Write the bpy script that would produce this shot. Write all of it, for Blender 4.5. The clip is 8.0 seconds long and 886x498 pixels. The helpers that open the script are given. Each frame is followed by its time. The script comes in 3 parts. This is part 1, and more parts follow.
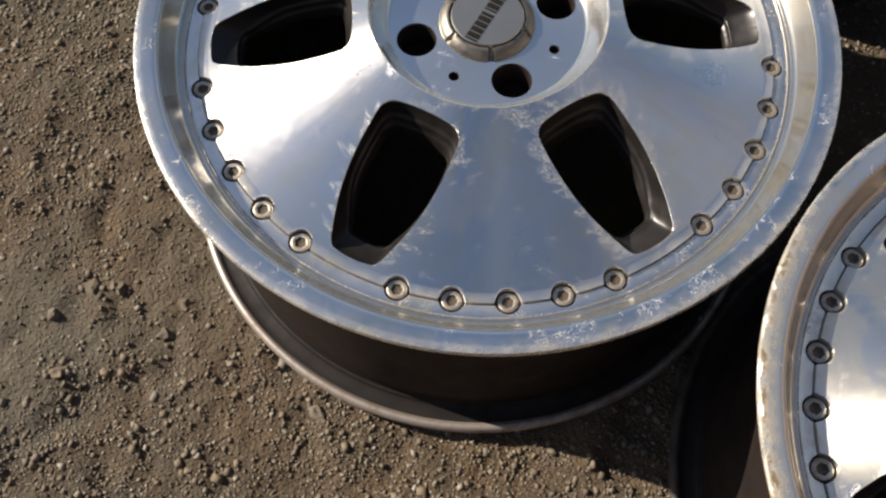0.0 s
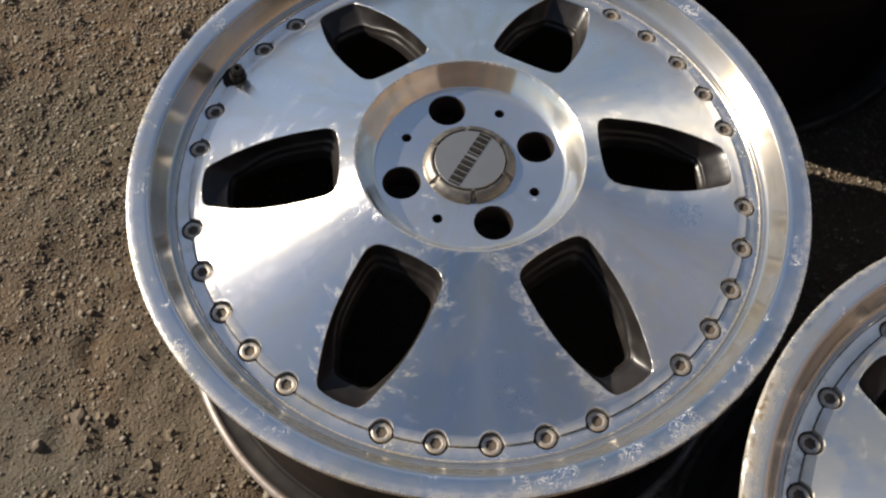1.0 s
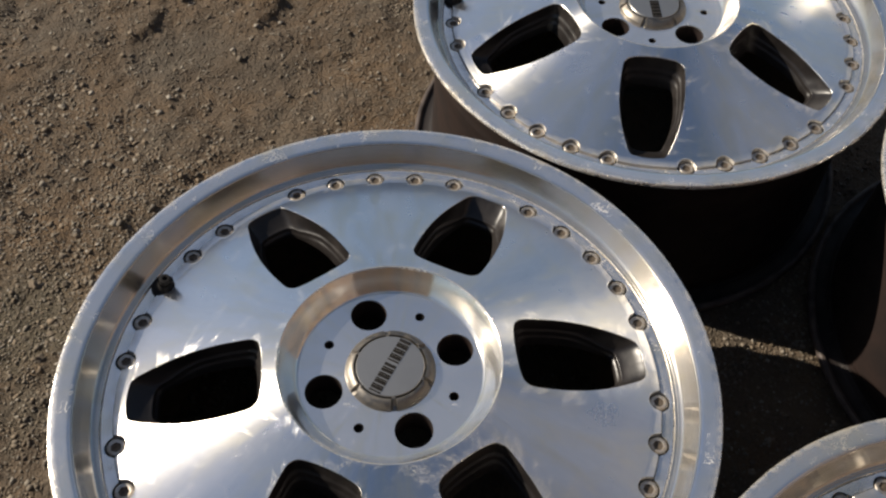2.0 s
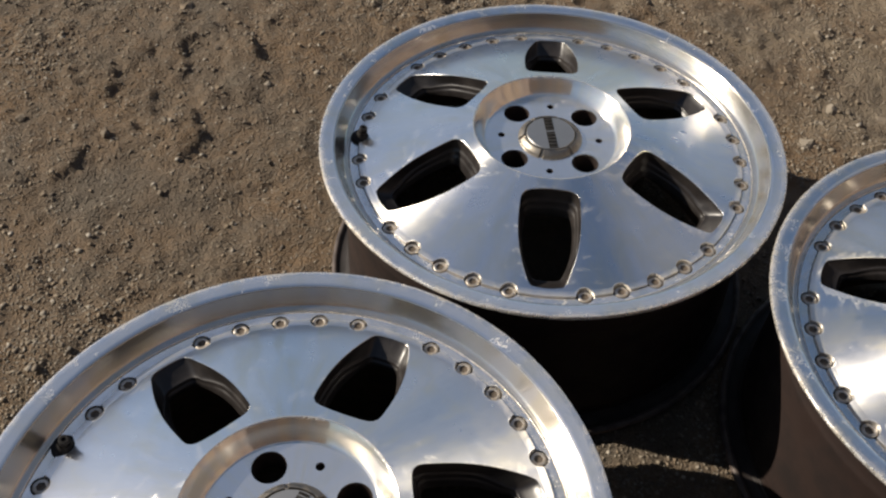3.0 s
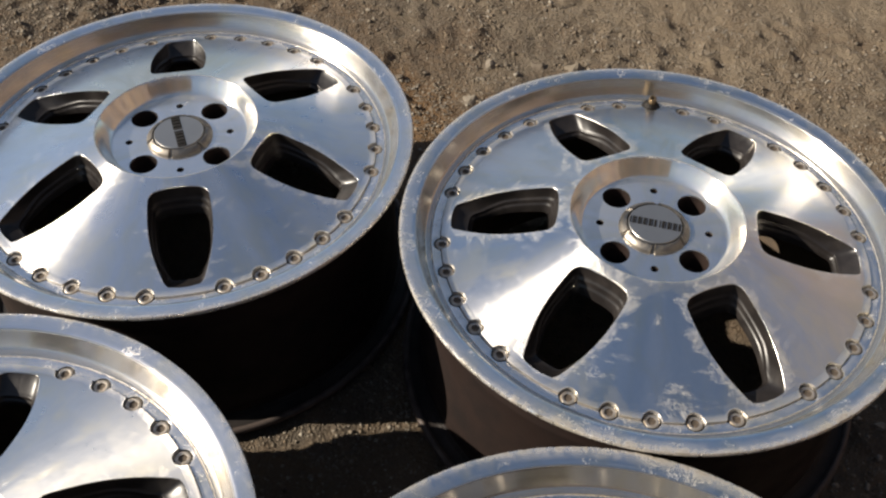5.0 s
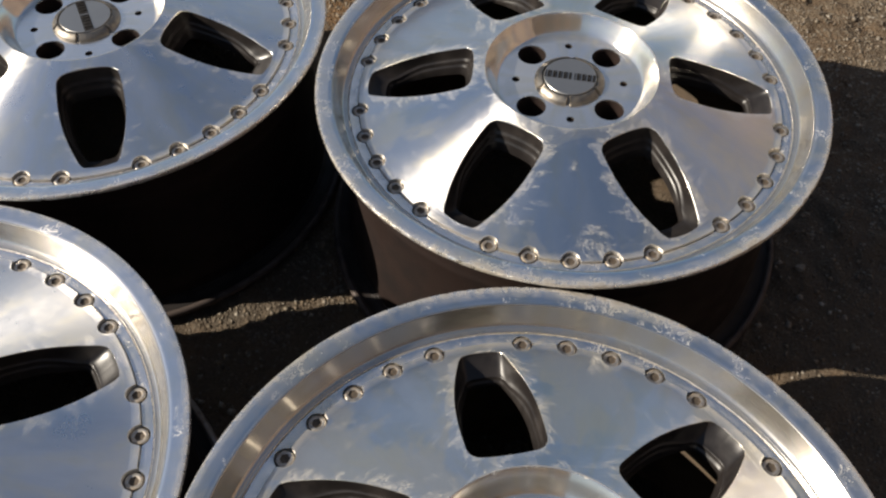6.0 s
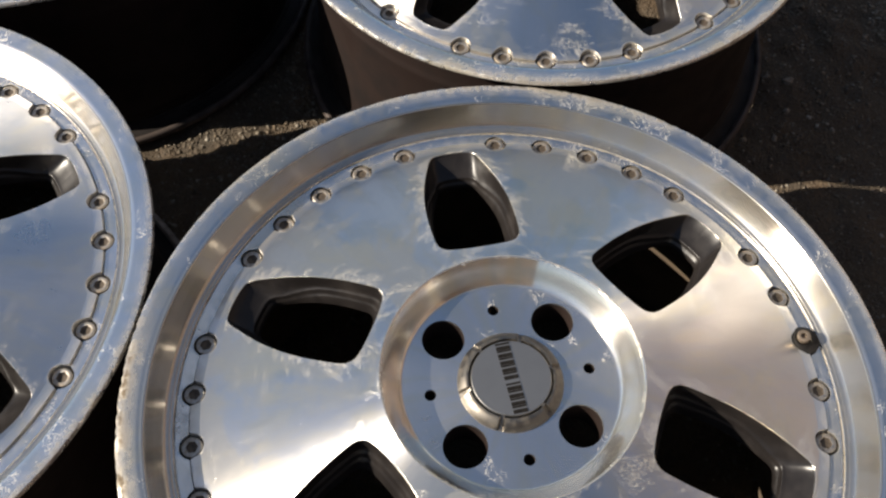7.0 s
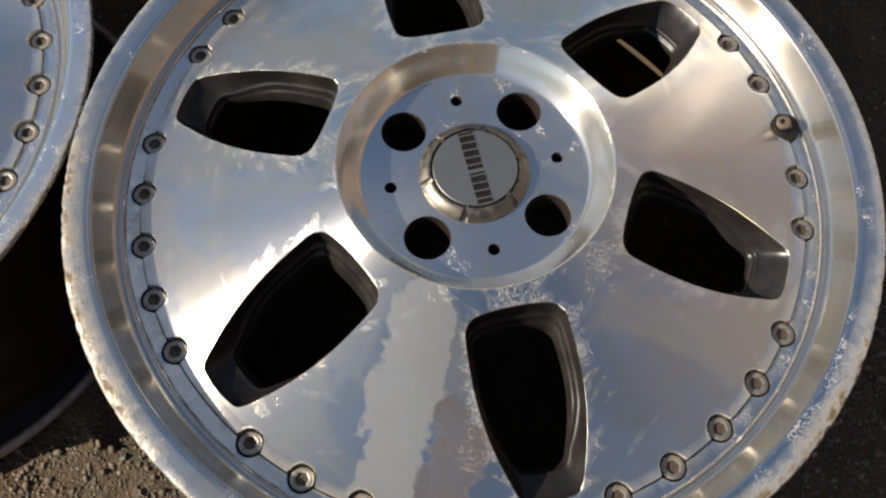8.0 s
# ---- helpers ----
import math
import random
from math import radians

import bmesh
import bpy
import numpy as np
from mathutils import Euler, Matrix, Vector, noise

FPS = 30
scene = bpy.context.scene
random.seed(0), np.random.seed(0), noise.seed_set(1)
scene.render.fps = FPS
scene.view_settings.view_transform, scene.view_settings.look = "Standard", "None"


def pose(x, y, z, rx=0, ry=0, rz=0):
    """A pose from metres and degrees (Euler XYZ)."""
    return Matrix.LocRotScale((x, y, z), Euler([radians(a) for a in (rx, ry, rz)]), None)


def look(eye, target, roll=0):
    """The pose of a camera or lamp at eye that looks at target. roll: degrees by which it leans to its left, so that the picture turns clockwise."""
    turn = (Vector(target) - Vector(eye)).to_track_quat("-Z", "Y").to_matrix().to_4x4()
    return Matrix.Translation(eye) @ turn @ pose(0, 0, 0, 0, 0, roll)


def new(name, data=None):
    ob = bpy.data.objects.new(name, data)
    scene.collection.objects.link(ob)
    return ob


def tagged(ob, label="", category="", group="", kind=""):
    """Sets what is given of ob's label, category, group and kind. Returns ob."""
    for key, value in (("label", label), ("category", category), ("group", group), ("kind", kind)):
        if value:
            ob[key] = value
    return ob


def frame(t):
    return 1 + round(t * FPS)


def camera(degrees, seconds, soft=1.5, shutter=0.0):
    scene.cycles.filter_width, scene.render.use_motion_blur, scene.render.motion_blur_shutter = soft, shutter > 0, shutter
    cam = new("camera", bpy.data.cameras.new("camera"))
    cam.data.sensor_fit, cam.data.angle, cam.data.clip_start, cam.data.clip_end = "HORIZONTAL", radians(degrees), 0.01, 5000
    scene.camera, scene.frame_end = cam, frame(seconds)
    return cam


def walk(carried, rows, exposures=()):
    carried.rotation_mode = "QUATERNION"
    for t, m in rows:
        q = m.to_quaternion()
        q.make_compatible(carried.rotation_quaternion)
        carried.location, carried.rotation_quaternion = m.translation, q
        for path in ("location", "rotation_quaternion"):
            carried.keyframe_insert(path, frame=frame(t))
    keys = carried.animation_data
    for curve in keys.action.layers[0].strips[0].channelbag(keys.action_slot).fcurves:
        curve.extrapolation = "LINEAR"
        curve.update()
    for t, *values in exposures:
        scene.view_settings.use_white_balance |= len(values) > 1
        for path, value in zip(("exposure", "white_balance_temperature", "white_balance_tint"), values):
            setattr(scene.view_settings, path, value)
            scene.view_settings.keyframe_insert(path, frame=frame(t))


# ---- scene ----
GROUND = 0.183   # height of a wheel's bolt plane over its rear flange
cam = camera(52.14, 8.0, soft=2.3)
# seconds, eye (over the bolt plane), turn
ROWS = [
    (0.0, 0.3569, 0.1551, 0.5190, 23.44, 0.55, 117.17),
    (0.5, 0.3486, 0.1490, 0.5279, 26.06, 0.09, 116.92),
    (1.0, 0.3317, 0.1462, 0.5459, 28.89, 0.02, 116.68),
    (1.5, 0.3072, 0.1541, 0.5669, 32.42, -0.03, 115.37),
    (2.0, 0.2801, 0.1605, 0.5932, 36.64, -0.60, 114.08),
    (2.2, 0.2698, 0.1653, 0.6034, 37.98, -0.51, 113.51),
    (3.3, 0.2205, 0.2227, 0.6387, 42.84, -0.69, 108.72),
    (3.5, 0.2112, 0.2409, 0.6380, 43.12, -0.78, 107.01),
    (4.0, 0.1970, 0.2837, 0.6381, 43.28, -1.16, 102.67),
    (4.5, 0.2011, 0.3310, 0.6343, 43.31, -1.50, 98.53),
    (4.7, 0.2038, 0.3471, 0.6319, 43.19, -1.44, 96.69),
    (5.8, 0.2518, 0.4018, 0.5972, 39.29, -0.80, 90.40),
    (6.0, 0.2614, 0.4057, 0.5897, 38.11, -0.61, 89.89),
    (6.5, 0.2790, 0.4173, 0.5657, 34.21, -0.32, 89.29),
    (7.0, 0.2971, 0.4251, 0.5384, 30.46, -0.10, 88.75),
    (7.5, 0.3170, 0.4307, 0.5100, 26.82, -0.20, 87.79),
    (8.0, 0.3262, 0.4434, 0.4928, 22.03, 0.02, 87.51),
]
walk(cam, [(t, pose(x, y, z + GROUND, rx, ry, rz)) for t, x, y, z, rx, ry, rz in ROWS],
     exposures=[(0, 0.95), (0.8, 0.94), (1.5, 0.77), (2.2, 0.73), (3.5, 1.09), (4, 1.22), (4.5, 1.09), (6, 0.86), (7, 0.96), (8, 0.81)])

# ---- light: low sun in a clear, slightly hazy sky ----
SUN_ELEV, SUN_DIR = 31.0, (0.122, -0.9925)   # the way to the sun over the ground
world = bpy.data.worlds.new("sky")
scene.world = world
world.use_nodes = True
wt = world.node_tree
bg = wt.nodes["Background"]
sky = wt.nodes.new("ShaderNodeTexSky")
sky.sky_type, sky.sun_disc = "NISHITA", False
sky.sun_elevation, sky.sun_rotation = radians(SUN_ELEV), math.atan2(SUN_DIR[0], SUN_DIR[1])
sky.air_density, sky.dust_density, sky.ozone_density = 1.0, 0.9, 1.6
# thin streaks of high cloud
way = wt.nodes.new("ShaderNodeTexCoord")
flat = wt.nodes.new("ShaderNodeMapping")
flat.inputs["Scale"].default_value = (1.6, 2.6, 5.0)
wisps = wt.nodes.new("ShaderNodeTexNoise")
wisps.inputs["Scale"].default_value, wisps.inputs["Detail"].default_value, wisps.inputs["Distortion"].default_value = 1.3, 2.5, 0.6
amount = wt.nodes.new("ShaderNodeMapRange")
for key, value in (("From Min", 0.46), ("From Max", 0.66), ("To Min", 0.0), ("To Max", 0.40)):
    amount.inputs[key].default_value = value
blend = wt.nodes.new("ShaderNodeMix")
blend.data_type = "RGBA"
blend.inputs["B"].default_value = (5.0, 5.1, 5.4, 1)
wt.links.new(way.outputs["Generated"], flat.inputs["Vector"])
wt.links.new(flat.outputs[0], wisps.inputs["Vector"])
wt.links.new(wisps.outputs[0], amount.inputs["Value"])
wt.links.new(amount.outputs[0], blend.inputs["Factor"])
wt.links.new(sky.outputs[0], blend.inputs["A"])
wt.links.new(blend.outputs["Result"], bg.inputs[0])
bg.inputs[1].default_value = 0.057
sun = new("sun", bpy.data.lights.new("sun", "SUN"))
sun.data.energy, sun.data.angle, sun.data.color = 5.0, radians(0.53), (1.0, 0.90, 0.76)
ce = math.cos(radians(SUN_ELEV)) / math.hypot(*SUN_DIR)
sun.matrix_world = look((0, 0, 0), (-SUN_DIR[0] * ce, -SUN_DIR[1] * ce, -math.sin(radians(SUN_ELEV))))
sun.location = (0.6, -3.0, 3.0)


# ---- node helpers ----
class Nodes:
    def __init__(self, name):
        self.mat = bpy.data.materials.new(name)
        self.mat.use_nodes = True
        self.t = self.mat.node_tree
        self.b = self.t.nodes["Principled BSDF"]

    def add(self, kind, **kw):
        n = self.t.nodes.new(kind)
        for k, v in kw.items():
            if k in n.inputs:
                self.put(n.inputs[k], v)
        return n

    def put(self, sock, v):
        if isinstance(v, bpy.types.NodeSocket):
            self.t.links.new(v, sock)
        elif isinstance(v, tuple) and len(v) == 3 and sock.type == "RGBA":
            sock.default_value = (*v, 1)
        else:
            sock.default_value = v

    def set(self, **kw):
        for k, v in kw.items():
            self.put(self.b.inputs[k.replace("_", " ")], v)

    def coords(self):
        return self.t.nodes.new("ShaderNodeTexCoord").outputs["Object"]

    def noise(self, scale, detail=4, rough=0.55, vec=None, distort=0.0):
        n = self.add("ShaderNodeTexNoise", Scale=scale, Detail=detail, Roughness=rough, Distortion=distort)
        self.put(n.inputs["Vector"], vec if vec is not None else self.coords())
        return n.outputs[0]

    def ramp(self, fac, a, b, lo=0.0, hi=1.0):
        n = self.t.nodes.new("ShaderNodeMapRange")
        self.put(n.inputs["Value"], fac)
        for k, v in (("From Min", a), ("From Max", b), ("To Min", lo), ("To Max", hi)):
            self.put(n.inputs[k], v)
        return n.outputs[0]

    def math(self, op, a, b=0.0):
        n = self.t.nodes.new("ShaderNodeMath")
        n.operation = op
        self.put(n.inputs[0], a)
        self.put(n.inputs[1], b)
        return n.outputs[0]

    def mix(self, fac, a, b):
        n = self.t.nodes.new("ShaderNodeMix")
        n.data_type = "RGBA"
        self.put(n.inputs["Factor"], fac)
        self.put(n.inputs["A"], a)
        self.put(n.inputs["B"], b)
        return n.outputs["Result"]

    def bump(self, height, strength, distance):
        n = self.t.nodes.new("ShaderNodeBump")
        self.put(n.inputs["Height"], height)
        n.inputs["Strength"].default_value, n.inputs["Distance"].default_value = strength, distance
        self.put(self.b.inputs["Normal"], n.outputs[0])


def alu(name, wear, seed, rough=0.31, aniso=0.96, tone=None, hairs=False, dusty=0.0):
    """Bare machined aluminium: turned grain, dull film in patches, thread-like white corrosion where the wear attribute is high."""
    m = Nodes(name)
    tone = tone or (0.90, 0.882 - 0.012 * wear, 0.868 - 0.040 * wear)
    co = m.coords()
    shift = m.add("ShaderNodeMapping", Location=(seed * 1.7, seed * 0.9, seed))
    m.put(shift.inputs["Vector"], co)
    v = shift.outputs[0]
    edge = m.t.nodes.new("ShaderNodeAttribute")
    edge.attribute_name = "wear"
    patches = m.noise(9.5, 4, 0.55, v, 0.9)
    blotch = m.noise(42, 4, 0.6, v, 0.4)
    fine = m.noise(150, 4, 0.6, v)
    film = m.ramp(m.math("ADD", patches, m.ramp(fine, 0.3, 0.7, -0.02, 0.02)), 0.60 - 0.10 * wear, 0.635 - 0.08 * wear)
    # threads: contour lines of a smooth bent noise at two sizes, broken up
    def threads(scale, width, bend):
        return m.ramp(m.math("ABSOLUTE", m.math("SUBTRACT", m.noise(scale, 0.6, 0.5, v, bend), 0.5)), width * 0.35, width, 1.0, 0.0)
    broken = m.ramp(m.noise(60, 1, 0.5, v), 0.44, 0.50)
    thread = m.math("MULTIPLY", m.math("MAXIMUM", threads(105, 0.020, 1.7), threads(185, 0.027, 1.4)), broken)
    near = m.math("ADD", edge.outputs["Fac"], m.ramp(blotch, 0.36, 0.66, -0.75, 0.02 + 0.12 * wear))
    where = m.ramp(near, 0.10, 0.30)
    thread = m.math("MULTIPLY", thread, m.math("MULTIPLY", where, 0.6 if hairs else 1.0))
    if hairs:
        # fine hairs that run out from the openings' edges
        way = m.t.nodes.new("ShaderNodeAttribute")
        way.attribute_name = "hair"
        hv = way.outputs["Vector"]
        wavy = m.math("ABSOLUTE", m.math("SUBTRACT", m.noise(330, 1.2, 0.5, hv, 1.2), 0.5))
        wavy2 = m.math("ABSOLUTE", m.math("SUBTRACT", m.noise(610, 0.8, 0.5, hv, 0.9), 0.5))
        lines = m.math("MAXIMUM", m.ramp(wavy, 0.006, 0.024, 1.0, 0.0), m.ramp(wavy2, 0.008, 0.036, 0.9, 0.0))
        reach = m.ramp(m.math("ADD", edge.outputs["Fac"], m.ramp(m.noise(120, 2, 0.5, hv), 0.35, 0.65, -0.80, 0.10)), 0.03, 0.36)
        thread = m.math("MAXIMUM", thread, m.math("MULTIPLY", lines, reach))
    bloom = m.math("MULTIPLY", m.ramp(near, 0.45, 0.95), m.ramp(fine, 0.38, 0.60, 0.0, 0.05 + 0.14 * wear))
    white = m.math("MINIMUM", m.math("ADD", m.math("MULTIPLY", thread, 0.52), bloom), 0.70)
    base = m.mix(m.math("MULTIPLY", film, 0.50 * wear), tone, tuple(q * w for q, w in zip(tone, (0.78, 0.73, 0.61))))
    sep = m.t.nodes.new("ShaderNodeSeparateXYZ")
    m.put(sep.inputs[0], co)
    rad = m.math("SQRT", m.math("ADD", m.math("POWER", sep.outputs[0], 2.0), m.math("POWER", sep.outputs[1], 2.0)))
    polar = m.t.nodes.new("ShaderNodeCombineXYZ")
    m.put(polar.inputs[0], m.math("MULTIPLY", m.math("ARCTAN2", sep.outputs[1], sep.outputs[0]), 7.0))
    m.put(polar.inputs[1], m.math("MULTIPLY", rad, 17.0))
    polar.inputs[2].default_value = seed * 3.3
    smear = m.noise(1.3, 4, 0.5, polar.outputs[0], 0.4)
    # faint straw-coloured stain in arcs and clouds
    straw = m.math("ADD", m.math("MULTIPLY", smear, 0.6), m.math("MULTIPLY", m.noise(14, 4, 0.6, v, 0.8), 0.4))
    base = m.mix(m.ramp(straw, 0.47, 0.62, 0.0, 0.50), base, tuple(q * w for q, w in zip(tone, (0.97, 0.90, 0.70))))
    base = m.mix(white, base, (0.61, 0.565, 0.49))
    if hairs:
        def marked(name, low, high):
            at = m.t.nodes.new("ShaderNodeAttribute")
            at.attribute_name = name
            ragged = m.math("ADD", m.ramp(blotch, 0.3, 0.7, -0.14, 0.14), m.ramp(patches, 0.3, 0.7, -0.14, 0.14))
            return m.ramp(m.math("ADD", m.math("ADD", at.outputs["Fac"], ragged), m.ramp(fine, 0.3, 0.7, -0.07, 0.07)), low, high)
        coat_left, tarnish = marked("coat", 0.38, 0.45), marked("tarnish", 0.42, 0.54)
        base = m.mix(m.math("MULTIPLY", coat_left, 0.75), base, (0.70, 0.66, 0.56))
        base = m.mix(m.math("MULTIPLY", tarnish, 0.75), base, (0.30, 0.235, 0.225))
    # yellow-brown dirt held by grooves and worn edges
    dirt_at = m.t.nodes.new("ShaderNodeAttribute")
    dirt_at.attribute_name = "grime"
    grime = m.math("MULTIPLY", dirt_at.outputs["Fac"], m.math("MULTIPLY", m.ramp(blotch, 0.34, 0.62, 0.35, 1.0), m.ramp(fine, 0.42, 0.54, 0.45, 1.0)))
    base = m.mix(m.math("MULTIPLY", grime, 0.8), base, m.mix(m.ramp(fine, 0.42, 0.60), (0.34, 0.275, 0.18), (0.15, 0.108, 0.066)))
    white = m.math("MAXIMUM", white, m.math("MULTIPLY", grime, 0.75))
    dull = m.math("ADD", m.math("MULTIPLY", film, 0.05 * wear), dusty)
    if hairs:
        dull = m.math("MAXIMUM", dull, m.math("MAXIMUM", m.math("MULTIPLY", coat_left, 0.16), m.math("MULTIPLY", tarnish, 0.16)))
    m.set(Base_Color=base, Metallic=m.math("SUBTRACT", m.ramp(white, 0.0, 1.0, 1.0, 0.2), dull), Anisotropic=aniso)
    m.b.inputs["Anisotropic Rotation"].default_value = 0.25
    r = m.math("ADD", m.ramp(fine, 0.3, 0.7, rough * 0.97, rough * 1.05), m.math("MULTIPLY", film, 0.025 * wear))
    r = m.math("ADD", r, m.ramp(smear, 0.3, 0.7, -0.07 * rough, 0.08 * rough))
    m.set(Roughness=m.math("ADD", r, m.math("MULTIPLY", white, 0.35)))
    tan = m.t.nodes.new("ShaderNodeTangent")
    tan.direction_type, tan.axis = "RADIAL", "Z"
    m.put(m.b.inputs["Tangent"], tan.outputs[0])
    # turned grooves
    line = m.t.nodes.new("ShaderNodeTexNoise")
    line.noise_dimensions = "1D"
    line.inputs["Scale"].default_value, line.inputs["Detail"].default_value = 900.0, 3.0
    m.put(line.inputs["W"], rad)
    m.bump(m.math("ADD", m.math("MULTIPLY", line.outputs[0], 0.10), m.math("ADD", m.math("MULTIPLY", white, 0.5), m.math("ADD", m.math("MULTIPLY", fine, 0.015), m.math("MULTIPLY", grime, m.math("MULTIPLY", m.noise(700, 3, 0.6, v), 3.0))))), 0.25, 0.0006)
    if hairs:
        # brighter polish that keeps a clearer mirror image, in streaks
        clear = m.t.nodes.new("ShaderNodeBsdfPrincipled")
        for key in ("Base Color", "Metallic", "Normal", "Tangent"):
            src = m.b.inputs[key].links[0].from_socket
            m.t.links.new(src, clear.inputs[key])
        clear.inputs["Anisotropic"].default_value, clear.inputs["Anisotropic Rotation"].default_value = 0.75, 0.25
        m.put(clear.inputs["Roughness"], m.math("ADD", m.ramp(smear, 0.3, 0.7, 0.12, 0.15), m.math("MULTIPLY", white, 0.5)))
        share = m.math("SUBTRACT", m.ramp(smear, 0.36, 0.64, 0.46 - 0.22 * wear, 0.34 - 0.20 * wear), m.math("MULTIPLY", film, 0.10 * wear))
        both = m.t.nodes.new("ShaderNodeMixShader")
        m.put(both.inputs[0], share)
        m.t.links.new(m.b.outputs[0], both.inputs[1])
        m.t.links.new(clear.outputs[0], both.inputs[2])
        m.t.links.new(both.outputs[0], m.t.nodes["Material Output"].inputs["Surface"])
    return m.mat


def metal(name, tone, rough, dirt, metallic=1.0, scale=120, gloss=0.5):
    m = Nodes(name)
    n = m.noise(scale, 4, 0.6)
    m.set(Base_Color=m.mix(m.ramp(n, 0.45, 0.68), tone, dirt), Metallic=m.ramp(n, 0.45, 0.75, metallic, metallic * 0.5), Roughness=m.ramp(n, 0.3, 0.7, rough, rough + 0.2))
    m.b.inputs["Specular IOR Level"].default_value = gloss
    m.bump(n, 0.2, 0.0006)
    return m.mat


def satin(name, tone, rough):
    """Even brushed metal with a faint grain and a few dull spots."""
    m = Nodes(name)
    n = m.noise(60, 3, 0.5)
    g = m.noise(1500, 2, 0.5)
    m.set(Base_Color=m.mix(m.ramp(n, 0.5, 0.8, 0.0, 0.3), tone, tuple(0.8 * c for c in tone)), Metallic=0.92, Roughness=m.ramp(g, 0.3, 0.7, rough - 0.02, rough + 0.04))
    m.bump(g, 0.05, 0.0003)
    return m.mat


BLACK_PAINT = metal("black_gloss_paint", (0.0125, 0.0108, 0.0104), 0.27, (0.022, 0.0185, 0.0170), 0.0, 45, 0.36)
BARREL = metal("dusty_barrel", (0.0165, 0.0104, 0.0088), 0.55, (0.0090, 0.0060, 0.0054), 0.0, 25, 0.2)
LINING = metal("dusty_lining", (0.085, 0.060, 0.038), 0.7, (0.055, 0.040, 0.027), 0.0, 30)
BEAD_BED = metal("dark_brown_bead_seat", (0.0105, 0.0074, 0.0066), 0.6, (0.006, 0.0046, 0.0042), 0.0, 40, 0.25)
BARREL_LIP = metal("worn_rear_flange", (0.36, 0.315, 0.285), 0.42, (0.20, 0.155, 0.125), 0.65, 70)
# darker copy of the rear flange for three wheels: their shade is in its colour
SHADED_FLANGE = metal("shaded_rear_flange", (0.062, 0.048, 0.042), 0.55, (0.025, 0.019, 0.017), 0.15, 60, 0.3)
BOLT = metal("nickel_bolt", (0.44, 0.41, 0.37), 0.38, (0.27, 0.22, 0.165), 1.0, 260)
SOCKET = metal("bolt_socket_brown", (0.085, 0.064, 0.045), 0.6, (0.025, 0.019, 0.014), 0.2, 300)
CAP_RING = metal("cap_ring_champagne", (0.20, 0.182, 0.158), 0.34, (0.14, 0.124, 0.102), 1.0, 200)
CAP_DISC = satin("cap_disc_satin", (0.37, 0.357, 0.335), 0.36)
INK_AND_SHADE = metal("emblem_ink_and_bolt_shade", (0.009, 0.008, 0.0075), 0.7, (0.016, 0.0145, 0.013), 0.0, 200, 0.1)
RUBBER = metal("valve_rubber", (0.006, 0.0054, 0.0052), 0.6, (0.012, 0.010, 0.009), 0.0, 300, 0.25)
BRASS = metal("valve_brass", (0.17, 0.125, 0.075), 0.45, (0.09, 0.068, 0.045), 1.0, 300)
STEEL = metal("valve_steel", (0.26, 0.21, 0.16), 0.5, (0.12, 0.09, 0.07), 1.0, 300)


# old stains on the soil: place, reach, tone
STAINS = [((-1.50, -0.10), 0.40, (0.196, 0.156, 0.110)), ((-1.30, 0.75), 0.55, (0.216, 0.172, 0.121)), ((-0.79, 0.24), 0.09, (0.163, 0.094, 0.044)), ((0.20, -0.17), 0.10, (0.146, 0.117, 0.084)), ((0.33, -0.26), 0.11, (0.132, 0.117, 0.093)), ((0.02, -0.42), 0.10, (0.106, 0.092, 0.066))]


